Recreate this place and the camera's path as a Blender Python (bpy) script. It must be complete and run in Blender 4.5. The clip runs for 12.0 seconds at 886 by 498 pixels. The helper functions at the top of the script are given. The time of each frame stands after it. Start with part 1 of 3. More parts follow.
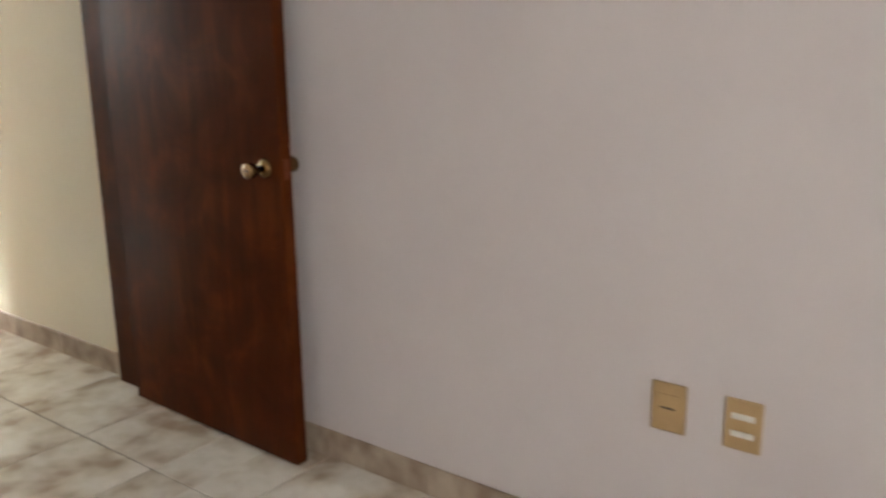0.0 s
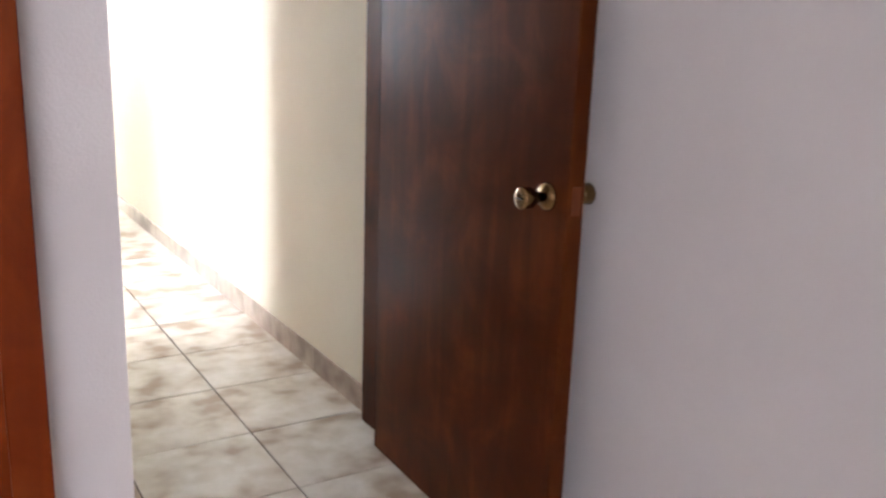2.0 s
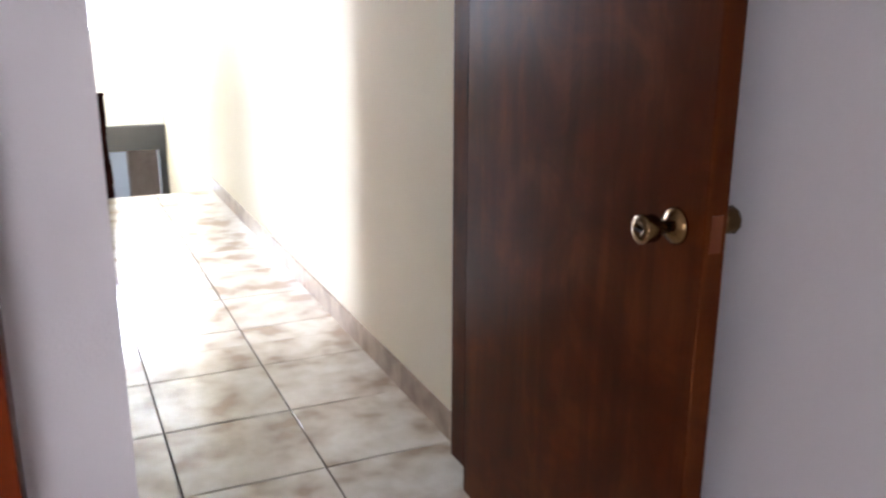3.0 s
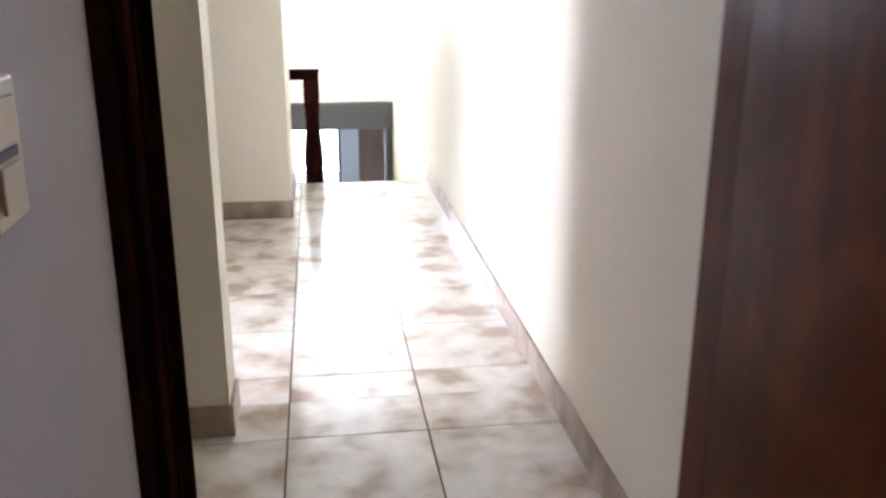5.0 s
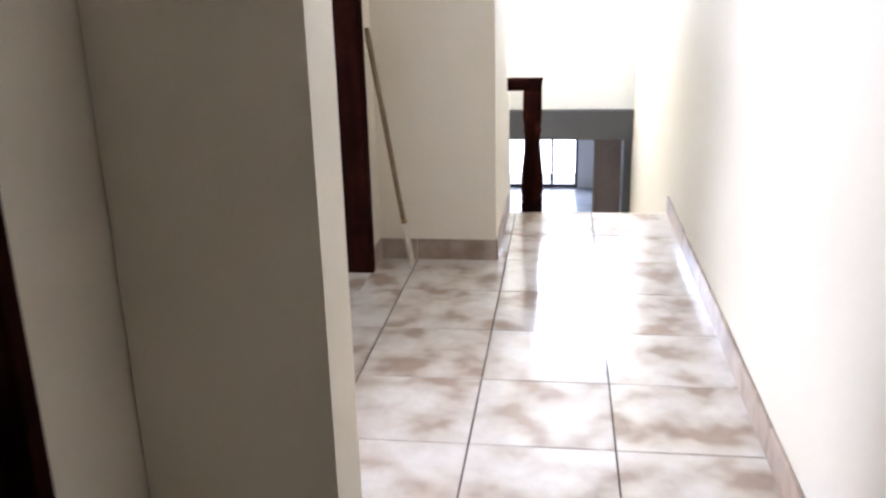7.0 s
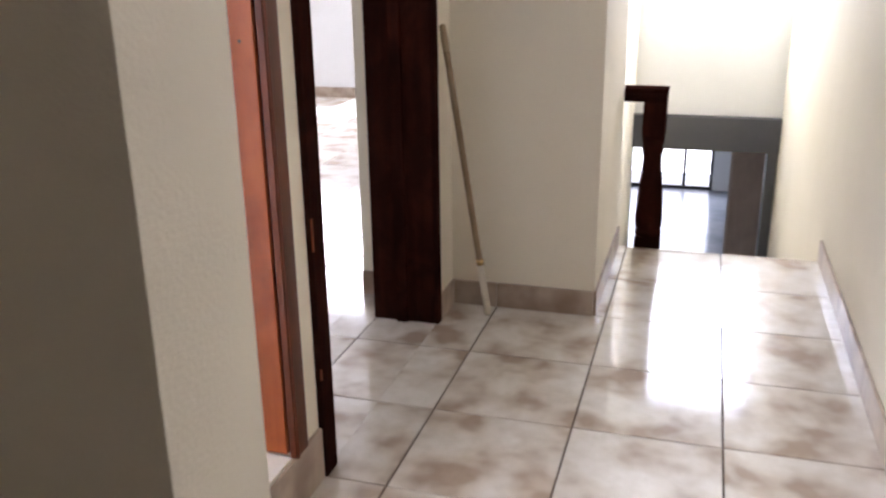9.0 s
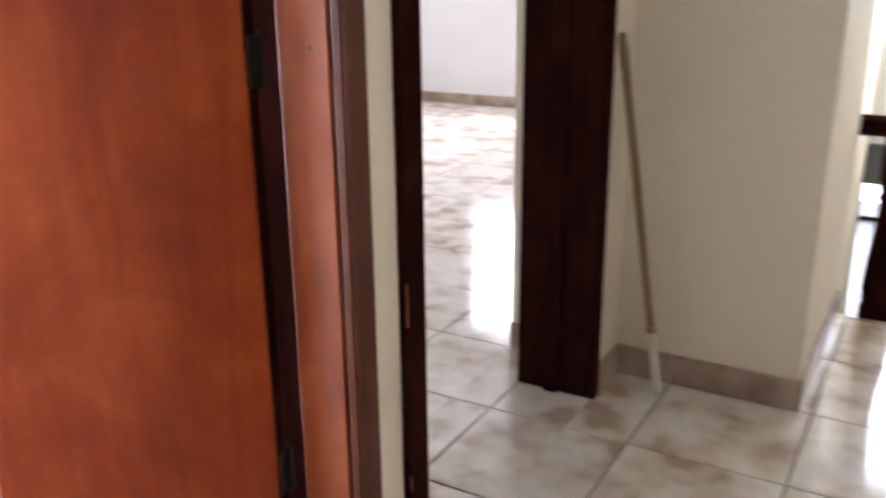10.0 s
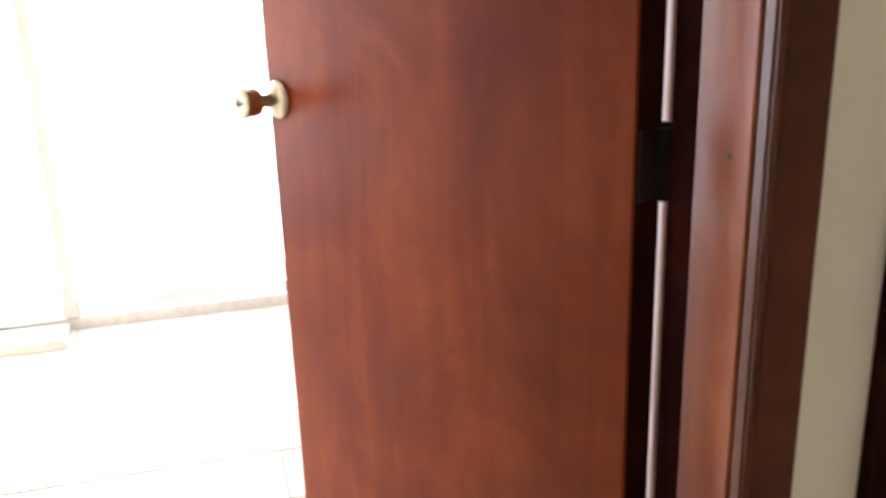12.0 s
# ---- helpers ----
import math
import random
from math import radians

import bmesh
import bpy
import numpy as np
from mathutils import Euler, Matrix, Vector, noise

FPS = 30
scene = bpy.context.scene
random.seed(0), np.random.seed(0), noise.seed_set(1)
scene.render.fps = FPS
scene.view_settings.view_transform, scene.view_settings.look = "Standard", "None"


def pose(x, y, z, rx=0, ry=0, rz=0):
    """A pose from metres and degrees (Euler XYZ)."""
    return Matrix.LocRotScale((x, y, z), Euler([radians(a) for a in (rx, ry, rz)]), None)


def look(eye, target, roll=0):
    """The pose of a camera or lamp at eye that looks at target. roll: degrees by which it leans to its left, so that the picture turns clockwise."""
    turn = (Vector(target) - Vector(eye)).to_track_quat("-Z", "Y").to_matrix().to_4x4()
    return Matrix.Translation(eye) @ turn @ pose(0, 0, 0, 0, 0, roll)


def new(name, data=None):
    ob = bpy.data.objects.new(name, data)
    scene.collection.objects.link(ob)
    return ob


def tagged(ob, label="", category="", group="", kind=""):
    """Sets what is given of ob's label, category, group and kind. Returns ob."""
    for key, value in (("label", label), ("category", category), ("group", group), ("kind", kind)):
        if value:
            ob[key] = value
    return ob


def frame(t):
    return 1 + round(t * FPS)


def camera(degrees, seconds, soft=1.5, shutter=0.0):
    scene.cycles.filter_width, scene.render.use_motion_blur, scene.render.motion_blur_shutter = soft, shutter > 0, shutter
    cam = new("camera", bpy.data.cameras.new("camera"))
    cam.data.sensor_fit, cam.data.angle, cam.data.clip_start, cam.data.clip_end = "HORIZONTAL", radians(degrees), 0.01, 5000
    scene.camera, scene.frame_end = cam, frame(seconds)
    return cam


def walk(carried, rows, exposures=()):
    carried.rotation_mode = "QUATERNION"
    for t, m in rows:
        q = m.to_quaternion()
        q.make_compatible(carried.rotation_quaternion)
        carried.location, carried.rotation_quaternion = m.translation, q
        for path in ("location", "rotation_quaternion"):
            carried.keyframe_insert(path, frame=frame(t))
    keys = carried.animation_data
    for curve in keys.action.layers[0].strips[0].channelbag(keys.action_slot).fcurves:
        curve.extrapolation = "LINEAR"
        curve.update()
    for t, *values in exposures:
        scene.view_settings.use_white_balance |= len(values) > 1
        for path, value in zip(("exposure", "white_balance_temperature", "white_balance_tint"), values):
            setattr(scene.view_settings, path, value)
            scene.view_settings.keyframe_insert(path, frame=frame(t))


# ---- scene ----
cam = camera(53.97, 12.0, soft=2.4, shutter=0.5)
PATH = [
    (0, (-1.826, -6.253, 1.334), (-0.287, -5.079, 0.848), -0.67),
    (0.5, (-1.722, -6.081, 1.290), (-0.298, -4.753, 0.844), -0.99),
    (1, (-1.526, -5.939, 1.271), (-0.248, -4.467, 0.829), 0.24),
    (1.5, (-1.364, -5.826, 1.260), (-0.216, -4.251, 0.810), 1.03),
    (2, (-1.265, -5.721, 1.265), (-0.236, -4.072, 0.793), 1.98),
    (2.5, (-1.175, -5.563, 1.299), (-0.247, -3.869, 0.781), 0.89),
    (3, (-1.023, -5.377, 1.289), (-0.227, -3.625, 0.744), 0.23),
    (3.1, (-0.980, -5.348, 1.293), (-0.222, -3.583, 0.738), -0.68),
    (3.2, (-0.960, -5.322, 1.296), (-0.224, -3.548, 0.739), -0.48),
    (4.8, (-0.666, -4.745, 1.274), (-0.355, -2.865, 0.668), -1.0),
    (5, (-0.679, -4.621, 1.244), (-0.407, -2.731, 0.648), 0.2),
    (5.5, (-0.614, -4.355, 1.204), (-0.506, -2.446, 0.616), -0.5),
    (6, (-0.576, -4.11, 1.21), (-0.617, -2.2, 0.616), -1.1),
    (6.5, (-0.553, -3.903, 1.232), (-0.729, -2.003, 0.632), -1.6),
    (7, (-0.556, -3.708, 1.243), (-0.825, -1.821, 0.634), -1.5),
    (7.2, (-0.549, -3.637, 1.244), (-0.851, -1.757, 0.63), -1.2),
    (8.8, (-0.496, -3.023, 1.271), (-1.018, -1.204, 0.624), -1.8),
    (9, (-0.521, -2.932, 1.246), (-1.069, -1.119, 0.604), -0.8),
    (9.5, (-0.536, -2.654, 1.23), (-1.232, -0.893, 0.586), -0.5),
    (10, (-0.592, -2.38, 1.202), (-1.553, -0.74, 0.581), -0.6),
    (10.5, (-0.568, -2.198, 1.233), (-1.895, -0.827, 0.632), -2.2),
    (10.8, (-0.606, -2.11, 1.283), (-2.082, -0.911, 0.663), -2.6),
    (11, (-0.629, -2.054, 1.242), (-2.195, -0.969, 0.635), -2.4),
    (11.5, (-0.658, -1.937, 1.269), (-2.392, -1.155, 0.652), -2.0),
    (12, (-0.694, -1.828, 1.258), (-2.544, -1.35, 0.665), -1.9),
]
walk(cam, [(t, look(e, g, r)) for t, e, g, r in PATH],
     exposures=((0, 0.9, 7050, 7), (1.5, 1.15, 6550, 13), (3.2, 0.85, 5980, 15), (5, 0.72, 5820, 18), (6.5, 0.47, 5800, 20),
                (7.2, 0.3, 5800, 20), (8.8, -0.08, 6080, 22), (9.5, -0.15, 6200, 23), (10, -0.22, 6250, 22), (10.5, 0.05, 6400, 21), (11, -0.1, 6550, 20), (12, -0.65, 6750, 19)))

# ---- world and large lights ----
world = bpy.data.worlds.new("sky")
scene.world = world
world.use_nodes = True
wn = world.node_tree
sky = wn.nodes.new("ShaderNodeTexSky")
sky.sky_type = "NISHITA"
sky.sun_disc = False
sky.sun_elevation = radians(48)
sky.sun_rotation = radians(240)
wn.links.new(sky.outputs[0], wn.nodes["Background"].inputs[0])
wn.nodes["Background"].inputs[1].default_value = 0.12

sun_data = bpy.data.lights.new("sun", "SUN")
sun_data.energy = 2.6
sun_data.angle = radians(0.5)
sun_data.color = (1.0, 0.95, 0.86)
sun = new("sun", sun_data)
sun.matrix_world = look((-8, -6, 9), (-2.6, -2.6, 0))


def window_light(name, eye, target, w, h, power, colour):
    data = bpy.data.lights.new(name, "AREA")
    data.shape = "RECTANGLE"
    data.size, data.size_y = w, h
    data.energy = power
    data.color = colour
    ob = new(name, data)
    ob.matrix_world = look(eye, target)
    return ob


window_light("daylight_stairwell", (-0.41, 3.44, 1.55), (-0.41, 0, 1.3), 0.70, 1.0, 78, (0.80, 0.89, 1.0))
window_light("daylight_balcony", (-3.69, -2.6, 1.25), (0, -2.5, 1.0), 2.3, 1.9, 172, (0.85, 0.91, 1.0))
window_light("daylight_room_far", (-3.62, 4.60, 1.55), (-3.3, 0, 0.9), 1.35, 1.1, 100, (0.92, 0.95, 1.0))
window_light("daylight_bedroom", (-2.6, -8.18, 1.5), (-0.9, -4.6, 0.1), 1.8, 1.2, 6.5, (0.84, 0.86, 1.0))
window_light("daylight_downstairs", (-1.0, 11.6, -1.5), (-0.8, 4, -2.4), 1.4, 1.8, 55, (0.82, 0.90, 1.0))


# ---- materials ----
def material(name):
    m = bpy.data.materials.new(name)
    m.use_nodes = True
    nt = m.node_tree
    return m, nt, nt.nodes["Principled BSDF"]


def node(nt, kind, **inputs):
    n = nt.nodes.new(kind)
    for k, v in inputs.items():
        n.inputs[k].default_value = v
    return n


def ramp(nt, source, stops):
    r = nt.nodes.new("ShaderNodeValToRGB")
    els = r.color_ramp.elements
    els[0].position, els[0].color = stops[0][0], (*stops[0][1], 1)
    els[1].position, els[1].color = stops[-1][0], (*stops[-1][1], 1)
    for p, c in stops[1:-1]:
        e = els.new(p)
        e.color = (*c, 1)
    nt.links.new(source, r.inputs[0])
    return r


def bump(nt, bsdf, source, strength, distance):
    b = node(nt, "ShaderNodeBump", Strength=strength, Distance=distance)
    nt.links.new(source, b.inputs["Height"])
    nt.links.new(b.outputs[0], bsdf.inputs["Normal"])


def paint(name, a, b, rough=0.75, grain=0.25):
    """Painted plaster: faint mottling, roller grain, soft waviness."""
    m, nt, bs = material(name)
    tc = nt.nodes.new("ShaderNodeTexCoord")
    big = node(nt, "ShaderNodeTexNoise", Scale=1.7, Detail=6.0, Roughness=0.6)
    nt.links.new(tc.outputs["Object"], big.inputs["Vector"])
    r = ramp(nt, big.outputs[0], [(0.3, a), (0.7, b)])
    nt.links.new(r.outputs[0], bs.inputs["Base Color"])
    fine = node(nt, "ShaderNodeTexNoise", Scale=160.0, Detail=3.0, Roughness=0.6)
    nt.links.new(tc.outputs["Object"], fine.inputs["Vector"])
    bump(nt, bs, fine.outputs[0], grain, 0.004)
    bs.inputs["Roughness"].default_value = rough
    return m


def wood(name, dark, mid, light, rough=0.28, coat=0.5, scale=1.0, spec=0.3):
    """Varnished wood, grain along z."""
    m, nt, bs = material(name)
    tc = nt.nodes.new("ShaderNodeTexCoord")
    info = nt.nodes.new("ShaderNodeObjectInfo")
    mp = node(nt, "ShaderNodeMapping", Scale=(6.0 * scale, 6.0 * scale, 0.7 * scale))
    off = node(nt, "ShaderNodeVectorMath")
    off.operation = "MULTIPLY_ADD"
    off.inputs[1].default_value = (7.0, 5.0, 3.0)
    nt.links.new(info.outputs["Random"], off.inputs[0])
    nt.links.new(tc.outputs["Object"], off.inputs[2])
    nt.links.new(off.outputs[0], mp.inputs["Vector"])
    g = node(nt, "ShaderNodeTexNoise", Scale=1.6, Detail=7.0, Roughness=0.6, Distortion=1.2)
    nt.links.new(mp.outputs[0], g.inputs["Vector"])
    blot = node(nt, "ShaderNodeTexNoise", Scale=4.5, Detail=5.0, Roughness=0.6, Distortion=0.8)
    nt.links.new(off.outputs[0], blot.inputs["Vector"])
    mix = node(nt, "ShaderNodeMath")
    mix.operation = "MULTIPLY_ADD"
    mix.inputs[1].default_value = 0.42
    half = node(nt, "ShaderNodeMath")
    half.operation = "MULTIPLY"
    half.inputs[1].default_value = 0.58
    nt.links.new(g.outputs[0], mix.inputs[0])
    nt.links.new(blot.outputs[0], half.inputs[0])
    nt.links.new(half.outputs[0], mix.inputs[2])
    r = ramp(nt, mix.outputs[0], [(0.30, dark), (0.5, mid), (0.68, light)])
    nt.links.new(r.outputs[0], bs.inputs["Base Color"])
    rr = node(nt, "ShaderNodeMapRange")
    rr.inputs["To Min"].default_value, rr.inputs["To Max"].default_value = rough - 0.08, rough + 0.14
    nt.links.new(blot.outputs[0], rr.inputs["Value"])
    nt.links.new(rr.outputs[0], bs.inputs["Roughness"])
    bs.inputs["Specular IOR Level"].default_value = spec
    bs.inputs["Coat Weight"].default_value = coat
    bs.inputs["Coat Roughness"].default_value = 0.16
    bump(nt, bs, g.outputs[0], 0.08, 0.002)
    return m


def ceramic(name, base, cloud, stain, rough, scale=5.0):
    """Glazed tile with clouded marbling, each piece with its own clouds."""
    m, nt, bs = material(name)
    tc = nt.nodes.new("ShaderNodeTexCoord")
    info = nt.nodes.new("ShaderNodeObjectInfo")
    off = node(nt, "ShaderNodeVectorMath")
    off.operation = "MULTIPLY_ADD"
    off.inputs[1].default_value = (37.0, 23.0, 11.0)
    nt.links.new(info.outputs["Random"], off.inputs[0])
    nt.links.new(tc.outputs["Object"], off.inputs[2])
    n1 = node(nt, "ShaderNodeTexNoise", Scale=scale, Detail=2.0, Roughness=0.45, Distortion=0.12)
    nt.links.new(off.outputs[0], n1.inputs["Vector"])
    n2 = node(nt, "ShaderNodeTexNoise", Scale=scale * 3.1, Detail=6.0, Roughness=0.6)
    nt.links.new(off.outputs[0], n2.inputs["Vector"])
    r = ramp(nt, n1.outputs[0], [(0.33, stain), (0.47, cloud), (0.61, base)])
    r2 = ramp(nt, n2.outputs[0], [(0.35, (0.91, 0.90, 0.88)), (0.6, (1.0, 1.0, 1.0))])
    mx = nt.nodes.new("ShaderNodeMix")
    mx.data_type, mx.blend_type = "RGBA", "MULTIPLY"
    mx.inputs["Factor"].default_value = 1.0
    nt.links.new(r.outputs[0], mx.inputs["A"])
    nt.links.new(r2.outputs[0], mx.inputs["B"])
    nt.links.new(mx.outputs["Result"], bs.inputs["Base Color"])
    rr = node(nt, "ShaderNodeMapRange")
    rr.inputs["To Min"].default_value, rr.inputs["To Max"].default_value = rough - 0.02, rough + 0.06
    nt.links.new(n2.outputs[0], rr.inputs["Value"])
    nt.links.new(rr.outputs[0], bs.inputs["Roughness"])
    bs.inputs["Specular IOR Level"].default_value = 0.36
    bump(nt, bs, n1.outputs[0], 0.05, 0.002)
    return m


def plain(name, colour, rough=0.5, metal=0.0, vary=0.15, scale=30.0):
    m, nt, bs = material(name)
    tc = nt.nodes.new("ShaderNodeTexCoord")
    n = node(nt, "ShaderNodeTexNoise", Scale=scale, Detail=4.0)
    nt.links.new(tc.outputs["Object"], n.inputs["Vector"])
    lo = tuple(c * (1 - vary) for c in colour)
    hi = tuple(min(1, c * (1 + vary)) for c in colour)
    r = ramp(nt, n.outputs[0], [(0.3, lo), (0.7, hi)])
    nt.links.new(r.outputs[0], bs.inputs["Base Color"])
    rr = node(nt, "ShaderNodeMapRange")
    rr.inputs["To Min"].default_value, rr.inputs["To Max"].default_value = max(0.02, rough - 0.06), rough + 0.1
    nt.links.new(n.outputs[0], rr.inputs["Value"])
    nt.links.new(rr.outputs[0], bs.inputs["Roughness"])
    bs.inputs["Metallic"].default_value = metal
    return m


def glow(name, colour, strength):
    m, nt, bs = material(name)
    bs.inputs["Base Color"].default_value = (*colour, 1)
    bs.inputs["Emission Color"].default_value = (*colour, 1)
    bs.inputs["Emission Strength"].default_value = strength
    return m


CREAM = paint("cream_wall_paint", (0.80, 0.735, 0.588), (0.845, 0.78, 0.638))
LILAC = paint("pale_lilac_wall_paint", (0.645, 0.585, 0.578), (0.695, 0.635, 0.628))
WHITE = paint("white_wall_paint", (0.78, 0.78, 0.76), (0.83, 0.83, 0.81))
CEILING = paint("ceiling_paint", (0.78, 0.77, 0.74), (0.83, 0.82, 0.79), 0.85)
MAHOGANY = wood("mahogany_stained_wood", (0.095, 0.0105, 0.0022), (0.160, 0.0245, 0.0044), (0.235, 0.049, 0.009), 0.36, 0.0, spec=0.09)
# Lighter copy of the mahogany; the stop's highlight is put into the colour.
STOPWOOD = wood("stained_jamb_wood_lit_tone", (0.15, 0.027, 0.006), (0.25, 0.055, 0.012), (0.34, 0.095, 0.023), 0.30, 0.08, spec=0.28)
# Darker mahogany tone; the hall-facing casing's shade is part of the colour.
REDBROWN = wood("red_brown_trim_shade_tone", (0.045, 0.011, 0.004), (0.095, 0.022, 0.007), (0.15, 0.038, 0.012), 0.32, 0.08, spec=0.2)
# Darker copy of the mahogany varnish; the bedroom's dim light is in the colour.
DIMWOOD = wood("varnished_wood_dim_light_tone", (0.032, 0.0075, 0.0019), (0.070, 0.0155, 0.0037), (0.13, 0.033, 0.0072), 0.30, 0.0, spec=0.05)
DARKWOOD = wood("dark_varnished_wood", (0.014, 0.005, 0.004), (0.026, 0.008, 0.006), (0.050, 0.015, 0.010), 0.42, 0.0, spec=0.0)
FLOORTILE = ceramic("marbled_beige_tile", (0.79, 0.74, 0.67), (0.69, 0.62, 0.53), (0.46, 0.36, 0.275), 0.08, 6.4)
SKIRTTILE = ceramic("marbled_brown_skirting_tile", (0.52, 0.425, 0.335), (0.41, 0.315, 0.24), (0.29, 0.21, 0.155), 0.28, 7.5)
PALETILE = ceramic("pale_cream_tile", (0.78, 0.74, 0.66), (0.72, 0.67, 0.58), (0.64, 0.58, 0.48), 0.2)
GREYTILE = ceramic("grey_blue_glossy_tile", (0.34, 0.36, 0.40), (0.30, 0.32, 0.36), (0.25, 0.265, 0.30), 0.16, 2.0)
GROUT = plain("grout", (0.11, 0.075, 0.055), 0.9, 0.0, 0.3, 60)
AGED = plain("dark_aged_brass", (0.19, 0.115, 0.05), 0.2, 1.0, 0.3, 40)
BRASS = plain("aged_brass", (0.55, 0.40, 0.19), 0.24, 1.0, 0.2, 40)
NICKEL = plain("satin_brass_nickel", (0.46, 0.41, 0.31), 0.33, 1.0, 0.15, 40)
BLACKIRON = plain("black_iron", (0.02, 0.02, 0.019), 0.5, 0.6, 0.3, 80)
IVORY = plain("ivory_plastic", (0.46, 0.31, 0.15), 0.35, 0.0, 0.08, 20)
SLOT = plain("dark_slot", (0.05, 0.04, 0.03), 0.6)
TINPLATE = plain("white_plastic", (0.75, 0.74, 0.68), 0.4)
GREYBEAM = paint("dark_grey_beam_paint", (0.055, 0.055, 0.06), (0.085, 0.085, 0.09), 0.5)
STICK = wood("bare_stick_wood", (0.17, 0.115, 0.06), (0.25, 0.175, 0.10), (0.33, 0.25, 0.15), 0.55, 0.0, 2.0)
STICKEND = plain("cream_stick_end", (0.66, 0.60, 0.48), 0.5)
PALEWOOD = wood("pale_brown_wood", (0.42, 0.31, 0.24), (0.55, 0.42, 0.33), (0.64, 0.51, 0.42), 0.45, 0.0)
ALU = plain("aluminium_frame", (0.60, 0.585, 0.55), 0.4, 0.7, 0.1, 40)
DAYLIGHT = glow("daylight_backdrop", (0.95, 0.97, 1.0), 4.5)
GLASS = bpy.data.materials.new("window_glass")
GLASS.use_nodes = True
_g = GLASS.node_tree.nodes["Principled BSDF"]
_g.inputs["Transmission Weight"].default_value = 1.0
_g.inputs["Roughness"].default_value = 0.0
_g.inputs["IOR"].default_value = 1.05


# ---- mesh helpers ----
def box(bm, x0, x1, y0, y1, z0, z1, bevel=0.0):
    v = [bm.verts.new((x, y, z)) for z in (z0, z1) for y in (y0, y1) for x in (x0, x1)]
    fs = []
    for q in ((0, 2, 3, 1), (4, 5, 7, 6), (0, 1, 5, 4), (2, 6, 7, 3), (0, 4, 6, 2), (1, 3, 7, 5)):
        fs.append(bm.faces.new([v[i] for i in q]))
    if bevel:
        es = {e for f in fs for e in f.edges}
        bmesh.ops.bevel(bm, geom=list(es), offset=bevel, segments=2, affect="EDGES", profile=0.5)
    return bm


def lathe(bm, profile, axis="z", n=28, origin=(0, 0, 0)):
    """Turn (radius, height) pairs round an axis."""
    rings = []
    for r, h in profile:
        ring = []
        for i in range(n):
            a = 2 * math.pi * i / n
            c, s = r * math.cos(a), r * math.sin(a)
            p = {"z": (c, s, h), "x": (h, c, s), "y": (s, h, c)}[axis]
            ring.append(bm.verts.new(Vector(p) + Vector(origin)))
        rings.append(ring)
    for a, b in zip(rings, rings[1:]):
        for i in range(n):
            f = bm.faces.new((a[i], a[(i + 1) % n], b[(i + 1) % n], b[i]))
            f.smooth = True
    bm.faces.new(rings[0][::-1])
    bm.faces.new(rings[-1])
    return bm


def to_mesh(name, bm, mat):
    bmesh.ops.recalc_face_normals(bm, faces=bm.faces)
    me = bpy.data.meshes.new(name)
    bm.to_mesh(me)
    bm.free()
    me.materials.append(mat)
    return me


def part(name, bm, mat, parent=None, label=""):
    ob = new(name, to_mesh(name, bm, mat))
    if parent is not None:
        ob.parent = parent
    if label:
        ob["label"] = label
    return ob


def boxes(name, mat, parent, *spans, bevel=0.0, label=""):
    bm = bmesh.new()
    for s in spans:
        box(bm, *s, bevel=bevel)
    return part(name, bm, mat, parent, label)


def structure(name, mat, label, category, *spans):
    return tagged(boxes(name, mat, None, *spans), label, category, kind="structure")


def thing(name, at=(0, 0, 0), rz=0.0, label="", category="", group=""):
    ob = new(name)
    ob.matrix_world = pose(*at, 0, 0, rz)
    return tagged(ob, label, category, group)


# ---- walls, floors, ceilings ----
H = 2.55
LOW = -2.6
structure("wall_east", CREAM, "cream painted plaster wall along hall and stairs", "wall",
          (0, 0.16, -3.33, 0.81, -0.2, H), (0, 0.16, 0.81, 3.55, LOW, H))
structure("wall_bedroom_east", LILAC, "pale lilac painted bedroom wall", "wall", (0, 0.16, -8.3, -3.331, -0.2, H))
structure("wall_bedroom_door", CREAM, "cream wall above and beside the bedroom doorway", "wall",
          (-1.50, -0.99, -3.44, -3.212, 0, H), (-0.99, 0.0, -3.478, -3.212, 2.14, H))
structure("wall_passage", LILAC, "pale lilac wall end beside the bedroom doorway", "wall",
          (-1.105, -0.962, -4.170, -3.444, 0, H))
structure("wall_niche", CREAM, "cream plaster wall at the back of a niche", "wall",
          (-1.50, -1.335, -3.216, -2.178, 0, H))
structure("wall_pier", CREAM, "cream plaster pier jutting into the hall", "wall",
          (-1.331, -0.958, -2.350, -2.178, 0, H))
structure("wall_hall_west", CREAM, "cream hall wall with two doorways", "wall",
          (-1.538, -1.372, -2.176, -2.165, 0, H), (-1.538, -1.372, -2.165, -1.341, 2.2, H), (-1.538, -1.372, -2.165, -1.341, -0.1, 0.128),
          (-1.538, -1.372, -1.341, -1.195, 0, H), (-1.58, -1.372, -1.195, -0.19, 2.12, H), (-1.58, -1.372, -0.19, 0.0, 0, H))
structure("wall_hall_end", CREAM, "cream plaster wall at the end of the hall", "wall",
          (-1.73, -0.843, 0.003, 0.15, 0, H))
structure("wall_stair_west", CREAM, "cream plaster wall beside the stairs", "wall",
          (-0.99, -0.846, 0.15, 0.83, LOW, H), (-1.14, -0.99, 0.15, 3.397, LOW, H))
structure("wall_stair_far", WHITE, "off-white wall over the stair opening with a window", "wall",
          (-1.14, 0.0, 3.40, 3.56, 0.153, 1.00), (-1.14, -0.79, 3.40, 3.56, 1.00, 2.10), (-0.03, 0.0, 3.40, 3.56, 1.00, 2.10),
          (-1.14, 0.0, 3.40, 3.56, 2.10, H))
